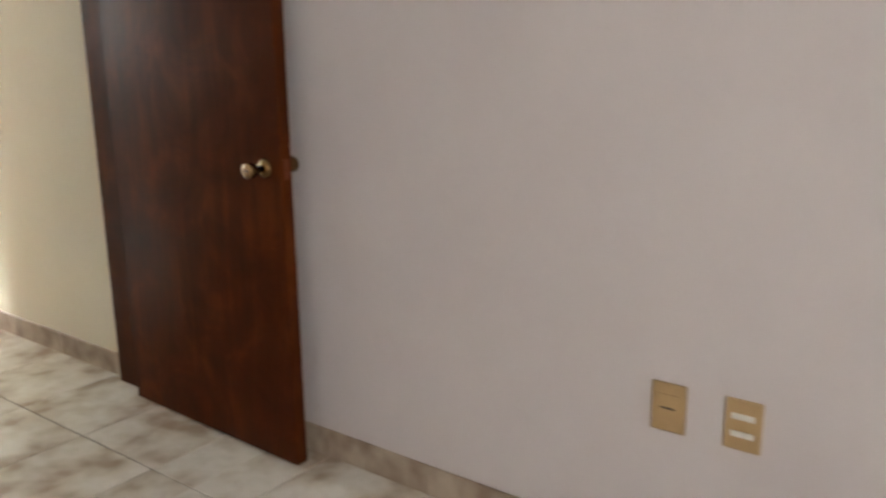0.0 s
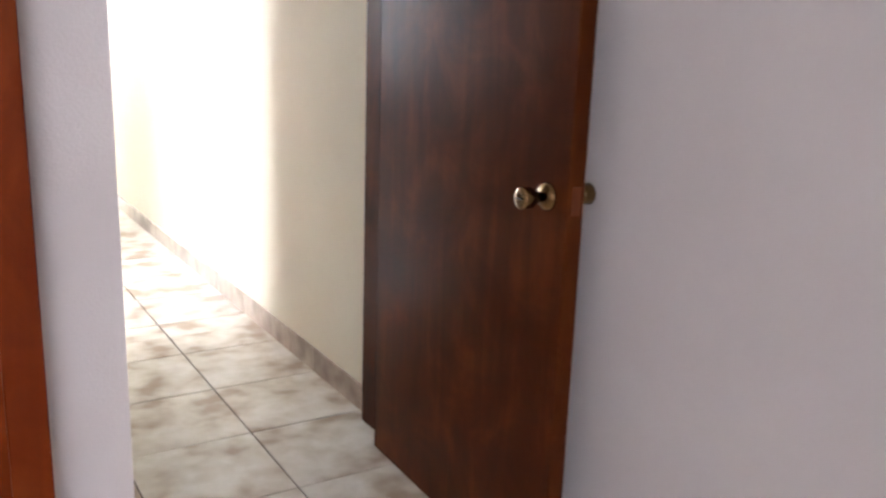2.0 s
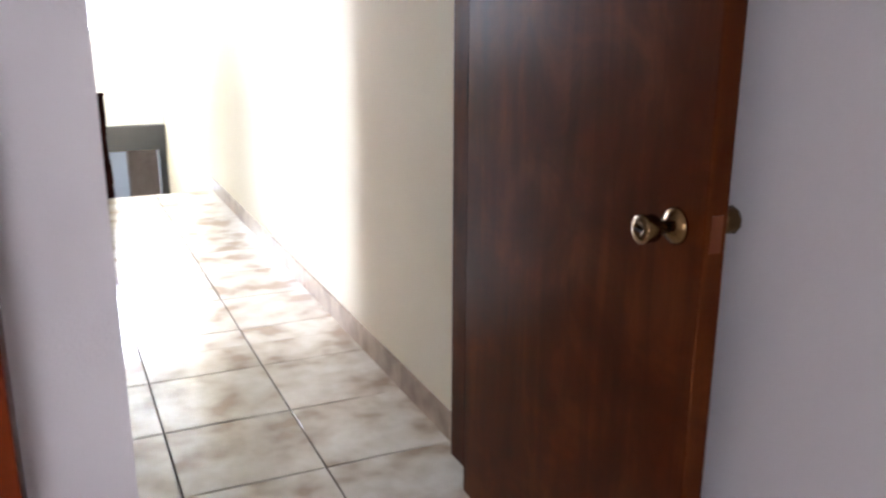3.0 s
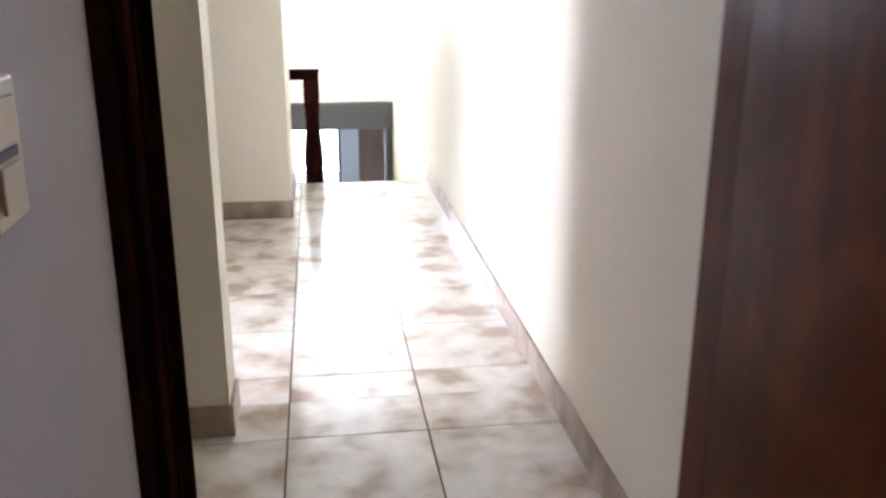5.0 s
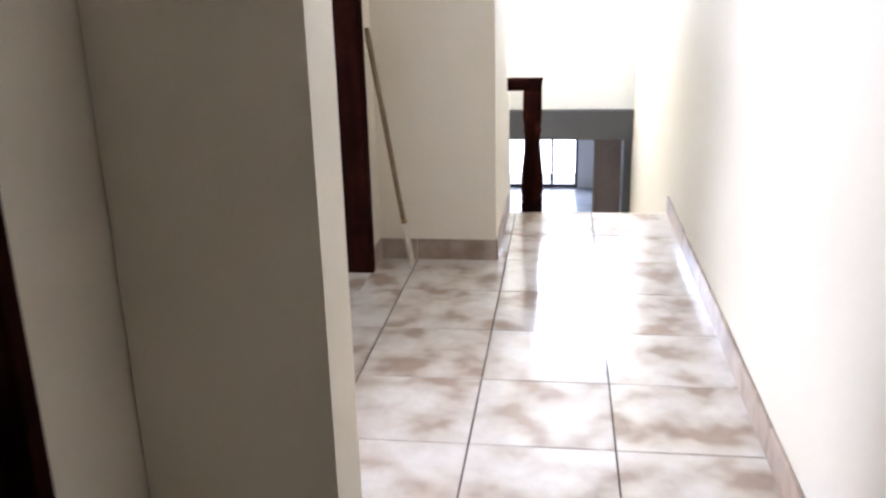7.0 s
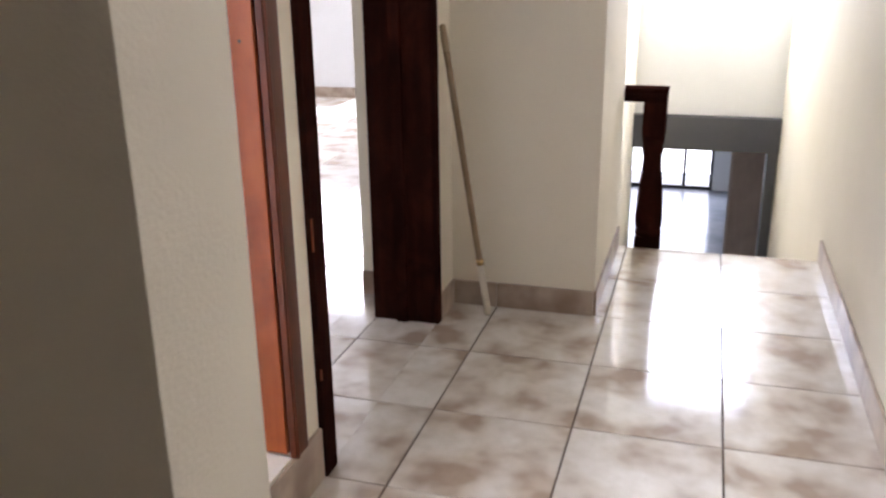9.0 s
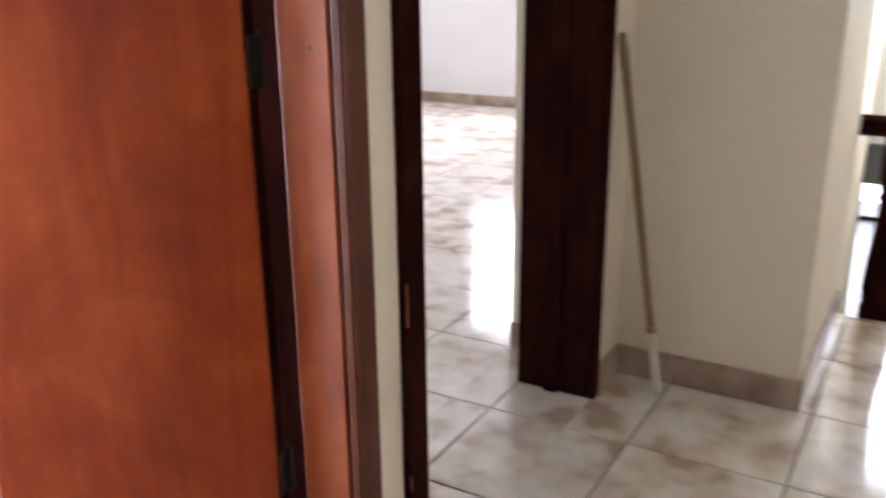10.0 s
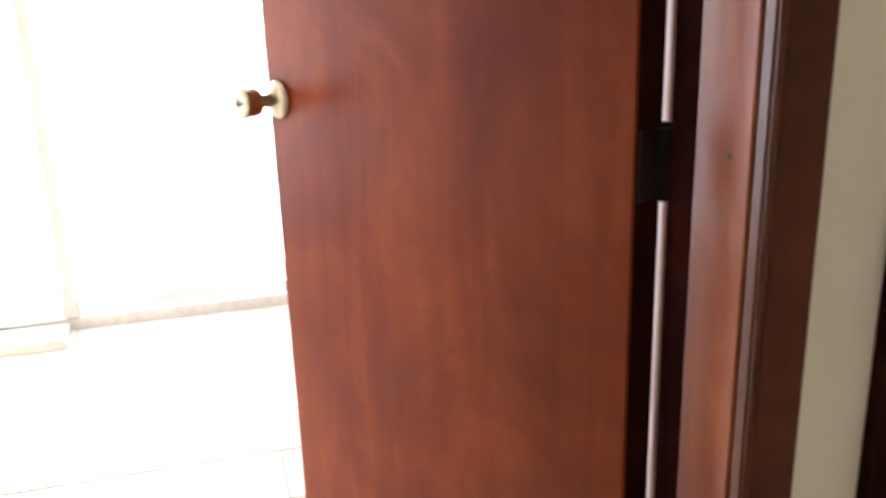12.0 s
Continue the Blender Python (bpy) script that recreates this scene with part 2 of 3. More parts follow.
structure("beam", GREYBEAM, "dark grey beam over the lower stair opening", "beam", (-0.99, 0.0, 3.34, 3.60, -0.085, 0.150))
structure("stair_post", GREYBEAM, "dark grey edge post below the beam", "post", (-0.07, -0.003, 3.36, 3.58, LOW, -0.088))

# far room beyond the wide doorway
structure("wall_room_east", WHITE, "white wall of the far room", "wall", (-1.731, -1.60, 0.153, 4.55, 0, H))
structure("wall_room_far", WHITE, "white far wall of the room with a window", "wall",
          (-5.20, -4.35, 4.55, 4.69, 0, H), (-4.35, -2.9, 4.55, 4.69, 0, 0.95), (-4.35, -2.9, 4.55, 4.69, 2.15, H), (-2.9, -1.73, 4.55, 4.69, 0, H))
structure("wall_room_west", WHITE, "white side wall of the far room", "wall", (-5.20, -5.05, -1.2, 4.55, 0, H))
structure("wall_between_rooms", WHITE, "white partition wall between two rooms", "wall", (-5.20, -1.541, -1.334, -1.21, 0, H))

# sunny room with the raised floor
structure("wall_sunny_south", WHITE, "white wall of the sunny room", "wall", (-3.86, -1.504, -4.3, -4.15, 0, H))
structure("wall_sunny_window", WHITE, "white wall strips round the glazed doors", "wall",
          (-3.86, -3.70, -4.15, -3.9, 0, H), (-3.86, -3.70, -3.9, -1.334, 2.25, H))

# bedroom
structure("wall_bedroom_north", LILAC, "pale lilac bedroom wall with a closet", "wall",
          (-4.3, -2.02, -4.20, -4.05, 0, H), (-2.02, -1.109, -4.20, -4.05, 2.105, H))
structure("wall_closet_back", CREAM, "cream closet back wall", "wall", (-2.1, -1.504, -3.62, -3.48, 0, H))
structure("wall_bedroom_west", LILAC, "pale lilac bedroom side wall", "wall", (-4.45, -4.3, -8.3, -4.05, 0, H))
structure("wall_bedroom_south", LILAC, "pale lilac bedroom wall with a window", "wall",
          (-4.3, -3.6, -8.45, -8.2, 0, H), (-3.6, -1.6, -8.45, -8.2, 0, 0.85), (-3.6, -1.6, -8.45, -8.2, 2.2, H), (-1.6, 0.0, -8.45, -8.2, 0, H))

structure("ceiling_upper", CEILING, "off-white plaster ceiling", "ceiling", (-5.25, 0.2, -8.5, 4.70, H + 0.003, H + 0.15))
structure("floor_base", GROUT, "brown grout bed under the floor tiles", "floor",
          (-4.3, 0.0, -8.3, -3.5, -0.1, -0.004), (-1.335, 0.0, -3.5, -2.178, -0.1, -0.004), (-1.372, 0.0, -2.178, 0.003, -0.1, -0.004), (-0.846, 0.0, 0.003, 0.80, -0.1, -0.004),
          (-5.05, -1.372, -1.21, 0.003, -0.1, -0.004), (-5.05, -1.73, 0.003, 4.55, -0.1, -0.004))
structure("floor_sunny", SLOT, "dark bed of the raised sunny room floor", "floor", (-3.9, -1.37, -4.15, -1.33, 0.0, 0.128))

# downstairs
structure("floor_lower", GREYTILE, "pale glossy downstairs floor", "floor", (-4.0, 2.5, 3.2, 14.0, LOW - 0.1, LOW))
structure("wall_lower_west", WHITE, "white downstairs side wall", "wall", (-4.15, -4.0, 3.2, 14.0, LOW, -0.1))
structure("wall_lower_east", WHITE, "white downstairs side wall", "wall", (2.5, 2.65, 3.2, 14.0, LOW, -0.1))
structure("wall_lower_near", WHITE, "white downstairs wall beside the stairs", "wall",
          (-4.0, -0.995, 3.41, 3.55, LOW, -0.1), (0.16, 2.5, 3.40, 3.55, LOW, -0.1))
structure("wall_lower_far", WHITE, "white downstairs far wall with a glazed door", "wall",
          (-4.0, -1.75, 12.0, 12.15, LOW, -0.1), (-0.28, 2.5, 12.0, 12.15, LOW, -0.1), (-1.75, -0.28, 12.0, 12.15, -0.45, -0.1))
structure("ceiling_lower", CEILING, "white downstairs ceiling", "ceiling", (-4.0, 2.5, 3.61, 14.0, -0.097, 0.0))

# daylight outside the openings
def backdrop(x0, x1, y0, y1, z0, z1):
    structure("backdrop", DAYLIGHT, "overexposed daylight outside", "backdrop", (x0, x1, y0, y1, z0, z1))


backdrop(-1.6, 0.5, 4.9, 4.92, 0.2, 3.2)
backdrop(-9.0, -8.98, -9.0, 4.0, -3.0, 5.0)
backdrop(-5.6, -1.9, 5.6, 5.62, 0.2, 3.2)
backdrop(-4.4, -0.9, -9.6, -9.58, 0.3, 3.0)
backdrop(-2.4, 1.0, 13.2, 13.22, LOW, 0.0)

# ---- fitted joinery ----
def door_frame(name, label, mat, *members):
    """A lined opening: each member is a part name and its span."""
    root = tagged(new(name), label, "door frame", kind="structure")
    for n, s, *own in members:
        boxes(n, own[0] if own else mat, root, s, bevel=0.003)
    return root


door_frame("door_frame_bedroom", "dark varnished wooden frame of the bedroom doorway", DARKWOOD,
           ("jamb", (-0.987, -0.945, -3.440, -3.212, 0.0, 2.10)),
           ("casing", (-1.045, -0.924, -3.2115, -3.192, 0.0, 2.16)),
           ("jamb", (-0.040, -0.003, -3.478, -3.275, 0.0, 2.10), DIMWOOD),
           ("head", (-0.944, -0.041, -3.478, -3.212, 2.102, 2.138)),
           ("stop", (-0.944, -0.930, -3.380, -3.345, 0.0, 2.098)),
           ("bead", (-0.944, -0.938, -3.250, -3.236, 0.0, 2.098)))
door_frame("door_frame_sunny_room", "reddish varnished wooden frame of the raised doorway", MAHOGANY,
           # Rebate floor in near-black wood, which stands in for its shade.
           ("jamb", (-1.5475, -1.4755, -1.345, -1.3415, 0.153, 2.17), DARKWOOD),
           # Pale strip painted where the jamb's corner catches the sunny room's light.
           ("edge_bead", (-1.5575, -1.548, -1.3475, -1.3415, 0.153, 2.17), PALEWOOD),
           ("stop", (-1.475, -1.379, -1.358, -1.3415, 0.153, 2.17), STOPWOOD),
           # Dark filler that draws the shade in the groove beside the casing.
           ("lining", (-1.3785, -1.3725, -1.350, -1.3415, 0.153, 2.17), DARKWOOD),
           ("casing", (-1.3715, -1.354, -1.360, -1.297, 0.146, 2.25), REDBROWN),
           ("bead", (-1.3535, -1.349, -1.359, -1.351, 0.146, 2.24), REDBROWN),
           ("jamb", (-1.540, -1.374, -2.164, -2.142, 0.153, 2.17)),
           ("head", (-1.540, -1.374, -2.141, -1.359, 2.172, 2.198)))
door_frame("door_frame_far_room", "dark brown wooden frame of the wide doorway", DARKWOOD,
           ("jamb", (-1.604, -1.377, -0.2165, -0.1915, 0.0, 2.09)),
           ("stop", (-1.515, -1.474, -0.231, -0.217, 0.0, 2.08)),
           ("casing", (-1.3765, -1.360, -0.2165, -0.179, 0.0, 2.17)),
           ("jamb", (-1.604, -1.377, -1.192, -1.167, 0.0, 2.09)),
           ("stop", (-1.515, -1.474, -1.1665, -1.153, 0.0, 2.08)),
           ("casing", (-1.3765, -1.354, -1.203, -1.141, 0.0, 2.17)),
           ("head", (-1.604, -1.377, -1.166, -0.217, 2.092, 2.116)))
door_frame("closet_frame", "reddish brown wooden closet frame", MAHOGANY,
           ("jamb", (-1.150, -1.111, -4.235, -4.06, 0.0, 2.10)),
           ("casing", (-1.17, -1.106, -4.252, -4.2355, 0.0, 2.14)),
           ("jamb", (-2.018, -1.98, -4.235, -4.06, 0.0, 2.10)),
           ("head", (-1.979, -1.151, -4.235, -4.06, 2.07, 2.10)))


def scuffs():
    """Chipped varnish on the dark casing's edge and a nail hole in the red jamb."""
    for y, z0, z1 in ((-1.2028, 0.60, 0.68), (-1.2030, 0.27, 0.30)):
        boxes("varnish_chip", STOPWOOD, bpy.data.objects["door_frame_far_room"], (-1.3585, -1.3537, y - 0.0008, y + 0.003, z0, z1), bevel=0.0006)
    bm = bmesh.new()
    lathe(bm, [(0.004, -0.0004), (0.0035, 0.0004)], "y", 10, (-1.412, -1.3582, 1.088))
    part("nail_hole", bm, SLOT, bpy.data.objects["door_frame_sunny_room"])


scuffs()


def knob_set(leaf, x, z, faces, mat, ivory):
    """Round knobs with a rose on the given faces (y, direction)."""
    for y, s in faces:
        bm = bmesh.new()
        lathe(bm, [(0.031, 0.0), (0.031, 0.004 * s), (0.026, 0.010 * s), (0.017, 0.014 * s), (0.012, 0.017 * s)], "y", 28, (x, y, z))
        rose = part("rose", bm, mat, leaf)
        bm = bmesh.new()
        lathe(bm, [(0.011, 0.015 * s), (0.010, 0.03 * s), (0.013, 0.036 * s)], "y", 20, (x, y, z))
        part("neck", bm, mat, rose)
        bm = bmesh.new()
        lathe(bm, [(0.013, 0.035 * s), (0.020, 0.039 * s), (0.0235, 0.047 * s), (0.0225, 0.056 * s), (0.025, 0.066 * s),
                   (0.023, 0.070 * s), (0.009, 0.071 * s), (0.007, 0.068 * s)], "y", 10 if ivory else 28, (x, y, z))
        k = part("knob", bm, mat, rose)
        bm = bmesh.new()
        box(bm, x - 0.008, x + 0.008, min(y + 0.0715 * s, y + 0.075 * s), max(y + 0.0715 * s, y + 0.075 * s), z - 0.0015, z + 0.0015)
        part("turn_button", bm, SLOT, rose)


def door(name, at, rz, width, z0, z1, thick, mat, knob_x, knob_z, knob_mat, hinge_z, label, faceted=False):
    root = thing(name, at, rz, label, "door", "interior doors")
    bm = bmesh.new()
    box(bm, 0.0, width, -thick, 0.0, z0, z1, 0.003)
    leaf = part("leaf", bm, mat, root)
    knob_set(leaf, knob_x, knob_z, ((0.0, 1), (-thick, -1)), knob_mat, faceted)
    boxes("latch_plate", REDBROWN, leaf, (width, width + 0.0015, -thick * 0.5 - 0.011, -thick * 0.5 + 0.011, knob_z - 0.03, knob_z + 0.03))
    # Dark strip laid over the hinge edge to draw its shade.
    boxes("hinge_edge", DARKWOOD, leaf, (-0.0024, -0.0004, -thick + 0.001, -0.001, z0 + 0.002, z1 - 0.002), label="dark strip standing in for shade on the door edge")
    for hz in hinge_z:
        bm = bmesh.new()
        box(bm, -0.0045, -0.0025, -thick, -0.002, hz, hz + 0.074)
        if rz > 0:
            box(bm, -0.016, -0.0046, -thick, -thick + 0.012, hz, hz + 0.074)
        lathe(bm, [(0.007, hz - 0.004), (0.007, hz + 0.078)], "z", 12, (-0.004, 0.006 if rz < 0 else -thick - 0.004, 0))
        part("hinge", bm, BLACKIRON, root, "blackened steel hinge")
    return root


door("bedroom_door", (-0.060, -3.492, 0), -91.8, 0.885, 0.012, 2.085, 0.042, DIMWOOD, 0.815, 0.948, AGED, (0.25, 1.05, 1.8),
     "reddish varnished flush door, darkened as in dim light, standing open against wall", True)
door("sunny_room_door", (-1.478, -1.423, 0), 205.0, 0.744, 0.165, 2.165, 0.040, MAHOGANY, 0.708, 1.082, NICKEL, (0.345, 1.033, 1.9),
     "reddish brown varnished flush door standing half open", False)

closet = thing("closet_door", (0, 0, 0), 0, "reddish brown varnished closet door beside a cream wall end", "closet door")
boxes("leaf", MAHOGANY, closet, (-1.975, -1.156, -4.232, -4.196, 0.02, 2.065), bevel=0.003)
boxes("stile", MAHOGANY, closet, (-1.215, -1.158, -4.246, -4.2325, 0.02, 2.06), bevel=0.004)
bm = bmesh.new()
lathe(bm, [(0.016, 0), (0.02, -0.012), (0.013, -0.022)], "y", 20, (-1.92, -4.232, 1.0))
part("knob", bm, BRASS, closet)


# ---- electrical plates ----
def plate_on_east_wall(name, y, z, label, lit):
    root = thing(name, (0, 0, 0), 0, label, "wall socket", "wall sockets")
    boxes("cover", IVORY, root, (-0.009, -0.0005, y - 0.042, y + 0.042, z - 0.061, z + 0.061), bevel=0.003)
    if lit:
        for dz in (-0.021, 0.021):
            boxes("socket_face", TINPLATE, root, (-0.0115, -0.0092, y - 0.026, y + 0.026, z + dz - 0.007, z + dz + 0.007), bevel=0.001)
    else:
        boxes("rocker", IVORY, root, (-0.0125, -0.0092, y - 0.027, y + 0.027, z - 0.034, z + 0.034), bevel=0.0015)
        boxes("slot", SLOT, root, (-0.0135, -0.0127, y - 0.018, y + 0.018, z - 0.002, z + 0.0025))
    return root


plate_on_east_wall("wall_socket", -5.525, 0.470, "tan plastic outlet plate with one blank module", False)
plate_on_east_wall("wall_socket", -5.700, 0.472, "tan plastic outlet plate with two pale sockets", True)
sw = thing("light_switch", (0, 0, 0), 0, "ivory plastic double light switch on cream wall", "light switch")
boxes("cover", IVORY, sw, (-0.9615, -0.951, -3.865, -3.778, 1.030, 1.160), bevel=0.003)
boxes("rocker", IVORY, sw, (-0.9508, -0.947, -3.849, -3.794, 1.103, 1.144), bevel=0.0015)
boxes("rocker", IVORY, sw, (-0.9508, -0.947, -3.849, -3.794, 1.045, 1.086), bevel=0.0015)
boxes("slot", SLOT, sw, (-0.9508, -0.9495, -3.849, -3.794, 1.090, 1.099))

# ---- broom pole ----
foot, tip = Vector((-1.214, -0.088, 0.012)), Vector((-1.352, -0.158, 1.032))
along = (tip - foot).normalized()
pole = new("broom_pole")
pole.matrix_world = Matrix.Translation(foot) @ along.to_track_quat("Z", "Y").to_matrix().to_4x4()
tagged(pole, "thin wooden broom pole leaning against cream wall", "pole")
L = (tip - foot).length
bm = bmesh.new()
lathe(bm, [(0.0105, 0.19), (0.0115, 0.24), (0.0115, L - 0.09), (0.0105, L - 0.004), (0.006, L)], "z", 16)
part("shaft", bm, STICK, pole)
bm = bmesh.new()
lathe(bm, [(0.0125, -0.008), (0.0135, 0.01), (0.012, 0.186)], "z", 16)
part("end_sleeve", bm, STICKEND, pole, "cream plastic end sleeve")
bm = bmesh.new()
lathe(bm, [(0.014, 0.187), (0.0145, 0.20), (0.0125, 0.208)], "z", 16)
part("collar", bm, BRASS, pole)
bm = bmesh.new()
lathe(bm, [(0.012, L - 0.088), (0.0125, L - 0.05), (0.0115, L - 0.03)], "z", 16)
part("tip_sleeve", bm, STICK, pole)

# ---- stairs ----
stairs = tagged(new("staircase"), "tiled straight staircase going down between cream walls", "staircase", kind="structure")
RISE, RUN, NOSE = 0.1857, 0.262, 0.822
for i in range(1, 14):
    y = NOSE + (i - 1) * RUN
    bm = bmesh.new()
    box(bm, -0.842, -0.004, y + 0.002, y + RUN + 0.02, -i * RISE - 0.12, -i * RISE - 0.012)
    s = part("step", bm, CREAM, stairs)
    boxes("tread", FLOORTILE, s, (-0.842, -0.004, y - 0.012, y + RUN, -i * RISE - 0.0115, -i * RISE), bevel=0.002)
boxes("riser", CREAM, stairs, (-0.842, -0.004, NOSE - 0.02, NOSE + 0.0, -0.19, -0.012))

newel = thing("newel_post", (-0.716, 0.875, -RISE), 0, "dark turned wooden newel post at the stair head", "newel post")
boxes("base_block", DARKWOOD, newel, (-0.056, 0.056, -0.056, 0.056, 0.0, 0.235), bevel=0.006)
bm = bmesh.new()
lathe(bm, [(0.050, 0.236), (0.058, 0.246), (0.058, 0.256), (0.050, 0.264), (0.059, 0.278), (0.060, 0.31), (0.057, 0.38), (0.051, 0.45),
           (0.044, 0.52), (0.041, 0.575), (0.041, 0.60), (0.047, 0.612), (0.047, 0.622), (0.041, 0.632), (0.046, 0.652), (0.048, 0.68)], "z", 28)
part("turned_shaft", bm, DARKWOOD, newel)
boxes("top_block", DARKWOOD, newel, (-0.048, 0.048, -0.048, 0.048, 0.681, 0.826), bevel=0.005)
rail = thing("handrail", (0, 0, 0), 0, "short dark wooden handrail between newel post and wall", "handrail")
bm = bmesh.new()
box(bm, -0.905, -0.668, 0.834, 0.928, 0.655, 0.685, 0.006)
box(bm, -0.905, -0.668, 0.838, 0.916, 0.6415, 0.6545, 0.003)
part("rail", bm, DARKWOOD, rail)
boxes("cap", DARKWOOD, rail, (-0.907, -0.664, 0.832, 0.932, 0.6855, 0.700), bevel=0.004)


# ---- windows and glazed doors ----
def window(name, label, axis, plane, a0, a1, z0, z1, cuts, fw=0.035, depth=0.05, mat=ALU):
    """Aluminium frame with panes; axis is the wall's normal, cuts the mullions along it."""
    root = tagged(new(name), label, "window", kind="structure")

    def span(u0, u1, d0, d1, w0, w1):
        return (u0, u1, plane + d0, plane + d1, w0, w1) if axis == "y" else (plane + d0, plane + d1, u0, u1, w0, w1)

    boxes("sill_rail", mat, root, span(a0, a1, 0, depth, z0, z0 + fw), bevel=0.002)
    boxes("head_rail", mat, root, span(a0, a1, 0, depth, z1 - fw, z1), bevel=0.002)
    for u in (a0, *cuts, a1 - fw):
        boxes("stile", mat, root, span(u, u + fw, 0.002, depth - 0.002, z0 + fw + 0.0005, z1 - fw - 0.0005), bevel=0.002)
    edges = [a0, *cuts, a1 - fw]
    for u, v in zip(edges, edges[1:]):
        pane = boxes("pane", GLASS, root, span(u + fw + 0.0005, v - 0.0005, depth * 0.45, depth * 0.55, z0 + fw + 0.001, z1 - fw - 0.001))
        pane.visible_shadow = False
    return root


window("window_stairwell", "bright aluminium window above the stairs", "y", 3.45, -0.79, -0.03, 1.00, 2.10, (-0.43,))
window("window_balcony", "tall overexposed sliding glass doors", "x", -3.74, -3.90, -1.336, 0.150, 2.25, (-3.2, -2.385), 0.045)
window("window_far_room", "bright aluminium window of the far room", "y", 4.62, -4.35, -2.9, 0.95, 2.15, (-3.63,))
window("window_bedroom", "aluminium bedroom window", "y", -8.36, -3.6, -1.6, 0.85, 2.2, (-2.6,))
window("glazed_door_downstairs", "bright glazed door downstairs", "y", 12.03, -1.75, -0.28, LOW, -0.45, (-1.26, -0.77), 0.05, 0.05, BLACKIRON)
structure("window_ledge", PALETILE, "pale tiled ledge below the sliding doors", "ledge", (-3.68, -3.52, -3.88, -2.37, 0.154, 0.185))

low_door = thing("wooden_door_downstairs", (-0.25, 5.0, 0), 30, "brown wooden door standing open downstairs", "door")
bm = bmesh.new()
box(bm, 0.0, 0.75, -0.04, 0.0, LOW + 0.006, -0.14, 0.003)
part("leaf", bm, PALEWOOD, low_door)
bm = bmesh.new()
lathe(bm, [(0.03, 0), (0.026, -0.01), (0.012, -0.03), (0.027, -0.045), (0.02, -0.06)], "y", 18, (0.06, -0.04, LOW + 1.0))
part("knob", bm, BRASS, low_door)


# ---- skirting pieces ----
skirting = tagged(new("baseboard"), "marbled brown tile baseboard", "baseboard", kind="structure")
SKIRT_H, SKIRT_T = 0.094, 0.011


def skirt(axis, plane, a0, a1, out, h=SKIRT_H):
    """A row of cut tiles along a wall; out is the side on which they stand."""
    k = math.floor(a0 / 0.4 + 1e-6)
    while k * 0.4 < a1 - 1e-6:
        u0, u1 = max(a0, k * 0.4 + 0.0015), min(a1, (k + 1) * 0.4 - 0.0015)
        k += 1
        if u1 - u0 < 0.01:
            continue
        p0, p1 = sorted((plane + out * 0.0005, plane + out * SKIRT_T))
        bm = bmesh.new()
        if axis == "x":
            box(bm, p0 - plane, p1 - plane, 0, u1 - u0, 0.0, h)
            at = (plane, u0, 0.0005)
        else:
            box(bm, 0, u1 - u0, p0 - plane, p1 - plane, 0.0, h)
            at = (u0, plane, 0.0005)
        es = [e for e in bm.edges if all(v.co.z > h - 1e-4 for v in e.verts)]
        bmesh.ops.bevel(bm, geom=es, offset=0.003, segments=1, affect="EDGES")
        ob = part("tile", bm, SKIRTTILE, skirting)
        ob.location = at


skirt("x", 0.0, -8.19, -3.482, -1)
skirt("x", 0.0, -3.274, 0.818, -1)
skirt("y", 0.003, -1.372, -0.846, -1)
skirt("x", -0.846, -0.008, 0.818, 1)
skirt("y", -2.350, -1.324, -0.958, -1)
skirt("x", -0.958, -2.361, -2.178, 1)
skirt("x", -1.335, -3.19, -2.362, 1)
skirt("x", -1.372, -2.175, -1.206, 1, 0.142)
skirt("x", -1.372, -0.178, -0.01, 1)
skirt("y", 0.003, -1.73, -1.606, -1)
skirt("x", -5.05, -1.19, 4.54, 1)
skirt("y", 4.55, -5.03, -1.745, -1)
skirt("x", -1.731, 0.16, 4.53, -1)
skirt("x", -0.962, -4.168, -3.446, 1)
skirt("y", -4.170, -1.105, -0.962, -1)

# ---- floor tiles ----
PITCH, GAP = 0.4, 0.0055
floor_tiles = tagged(new("floor"), "glossy beige marbled ceramic floor tiles", "floor", kind="structure")
tile_cache = {}


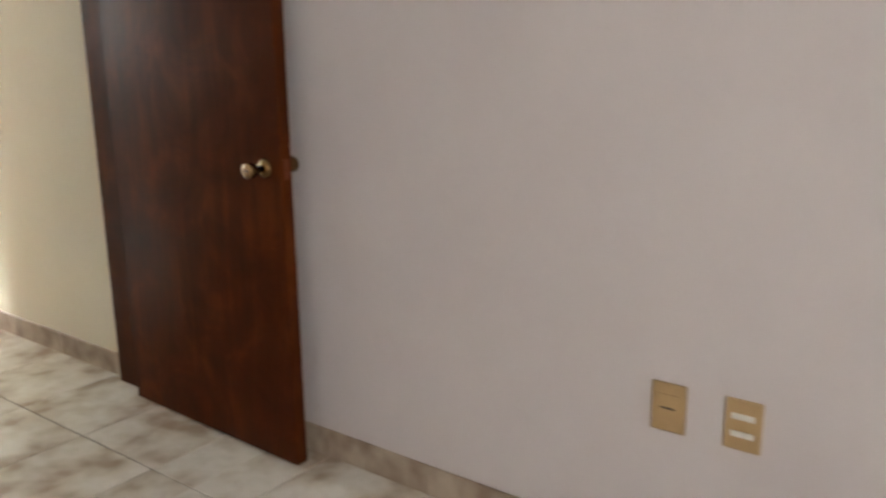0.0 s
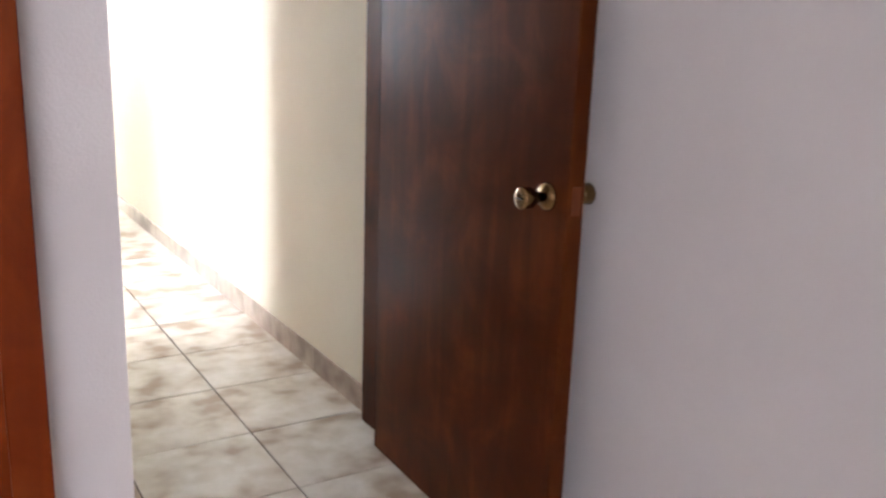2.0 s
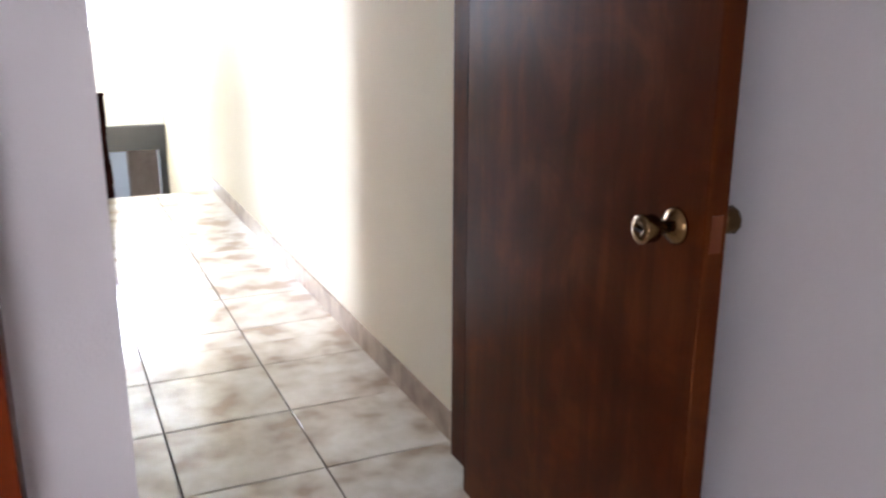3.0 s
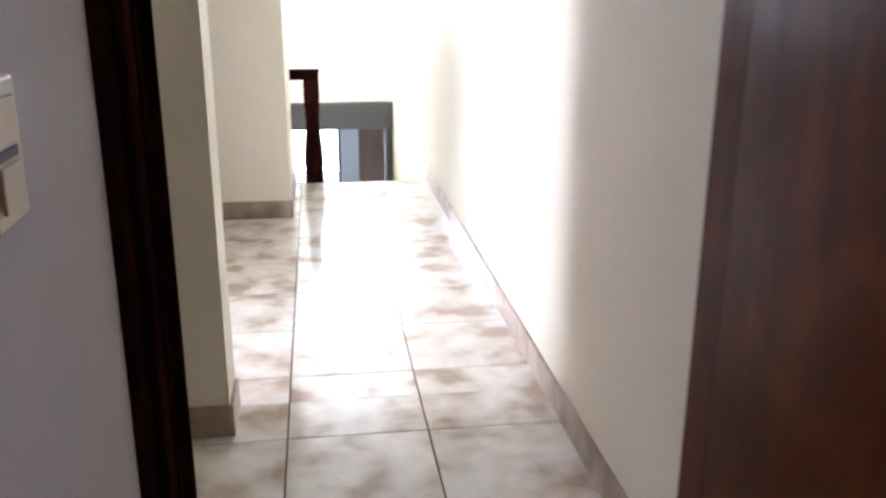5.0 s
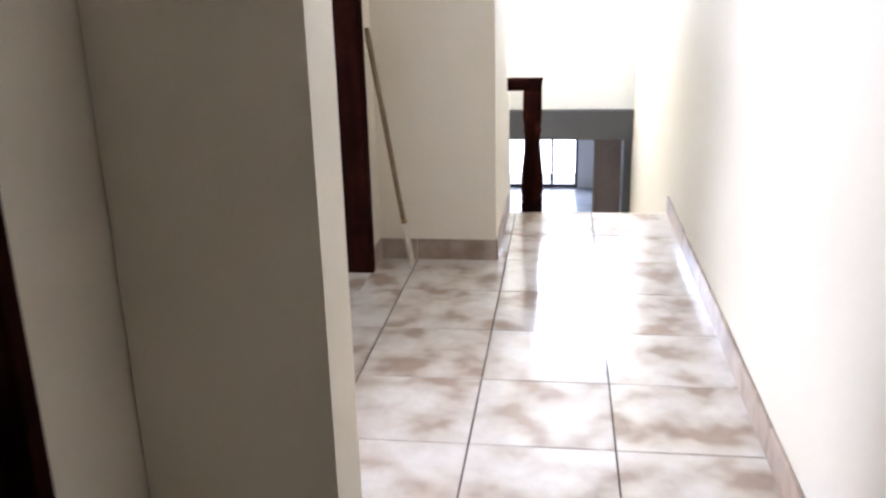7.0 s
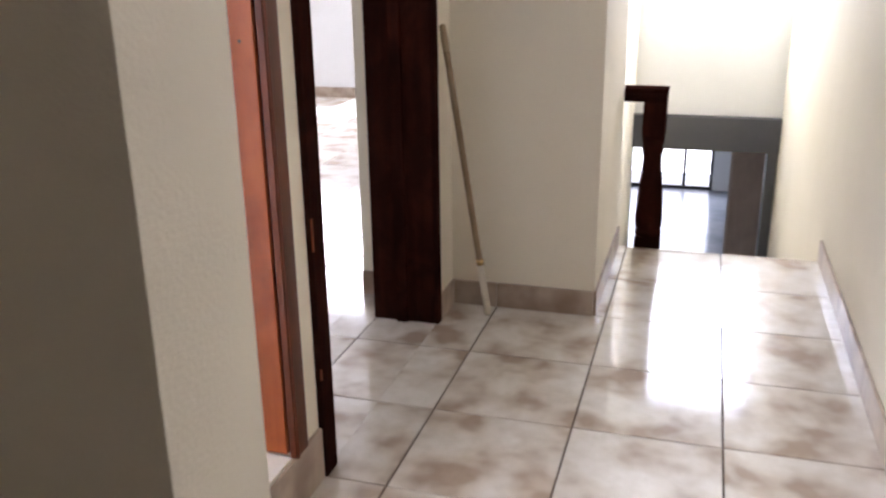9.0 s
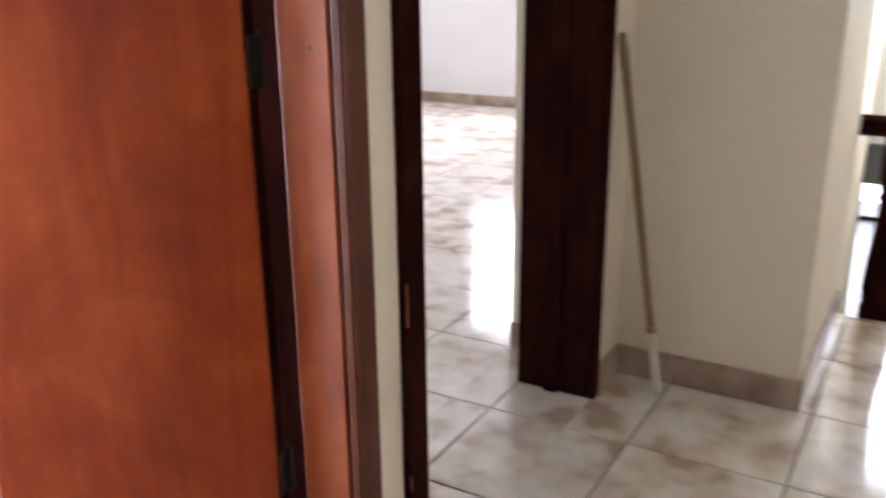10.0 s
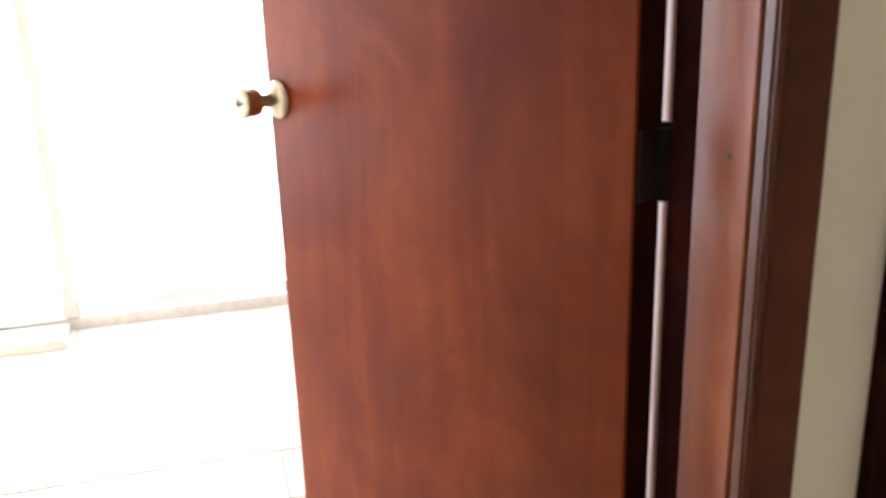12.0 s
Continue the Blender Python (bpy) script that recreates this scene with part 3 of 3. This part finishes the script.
def tile_mesh(w, d, mat, name):
    key = (round(w, 4), round(d, 4), name)
    if key not in tile_cache:
        bm = bmesh.new()
        box(bm, 0, w, 0, d, -0.009, 0.0)
        es = [e for e in bm.edges if all(v.co.z > -1e-5 for v in e.verts)]
        bmesh.ops.bevel(bm, geom=es, offset=0.0008, segments=1, affect="EDGES")
        tile_cache[key] = to_mesh(name, bm, mat)
    return tile_cache[key]


def lay(x0, x1, y0, y1):
    for i in range(math.floor(x0 / PITCH + 1e-6), math.ceil(x1 / PITCH - 1e-6)):
        for j in range(math.floor(y0 / PITCH + 1e-6), math.ceil(y1 / PITCH - 1e-6)):
            a0, a1 = max(x0, i * PITCH + GAP / 2), min(x1, (i + 1) * PITCH - GAP / 2)
            b0, b1 = max(y0, j * PITCH + GAP / 2), min(y1, (j + 1) * PITCH - GAP / 2)
            if a1 - a0 < 0.012 or b1 - b0 < 0.012:
                continue
            ob = new("tile", tile_mesh(a1 - a0, b1 - b0, FLOORTILE, "tile"))
            ob.parent = floor_tiles
            ob.location = (a0, b0, random.uniform(-0.0004, 0.0004))


lay(-1.335, 0.0, -3.6, -2.178)
lay(-1.372, 0.0, -2.178, 0.003)
lay(-0.846, 0.0, 0.003, NOSE)
lay(-1.73, -1.372, -1.197, 0.003)
lay(-5.05, -1.73, -1.21, 4.55)
lay(-0.962, 0.0, -4.2, -3.6)
lay(-4.3, 0.0, -8.2, -4.2)

sunny_tiles = tagged(new("floor_sunny_room"), "pale cream floor boards in strong sun", "floor", kind="structure")
for i in range(11):
    x0 = -1.56 - (i + 1) * 0.2185
    for j in range(3):
        y0 = -4.15 + j * 1.2 - (0.6 if i % 2 else 0.0)
        b0, b1 = max(y0, -4.148), min(y0 + 1.196, -1.334)
        if j == 2:
            b1 = -1.334
        if b1 - b0 < 0.05:
            continue
        ob = new("board", tile_mesh(0.2095, b1 - b0, PALETILE, "board"))
        ob.parent = sunny_tiles
        ob.location = (x0, b0, 0.153)
boxes("threshold", PALETILE, sunny_tiles, (-1.556, -1.366, -2.141, -1.362, 0.1285, 0.1525), bevel=0.002)
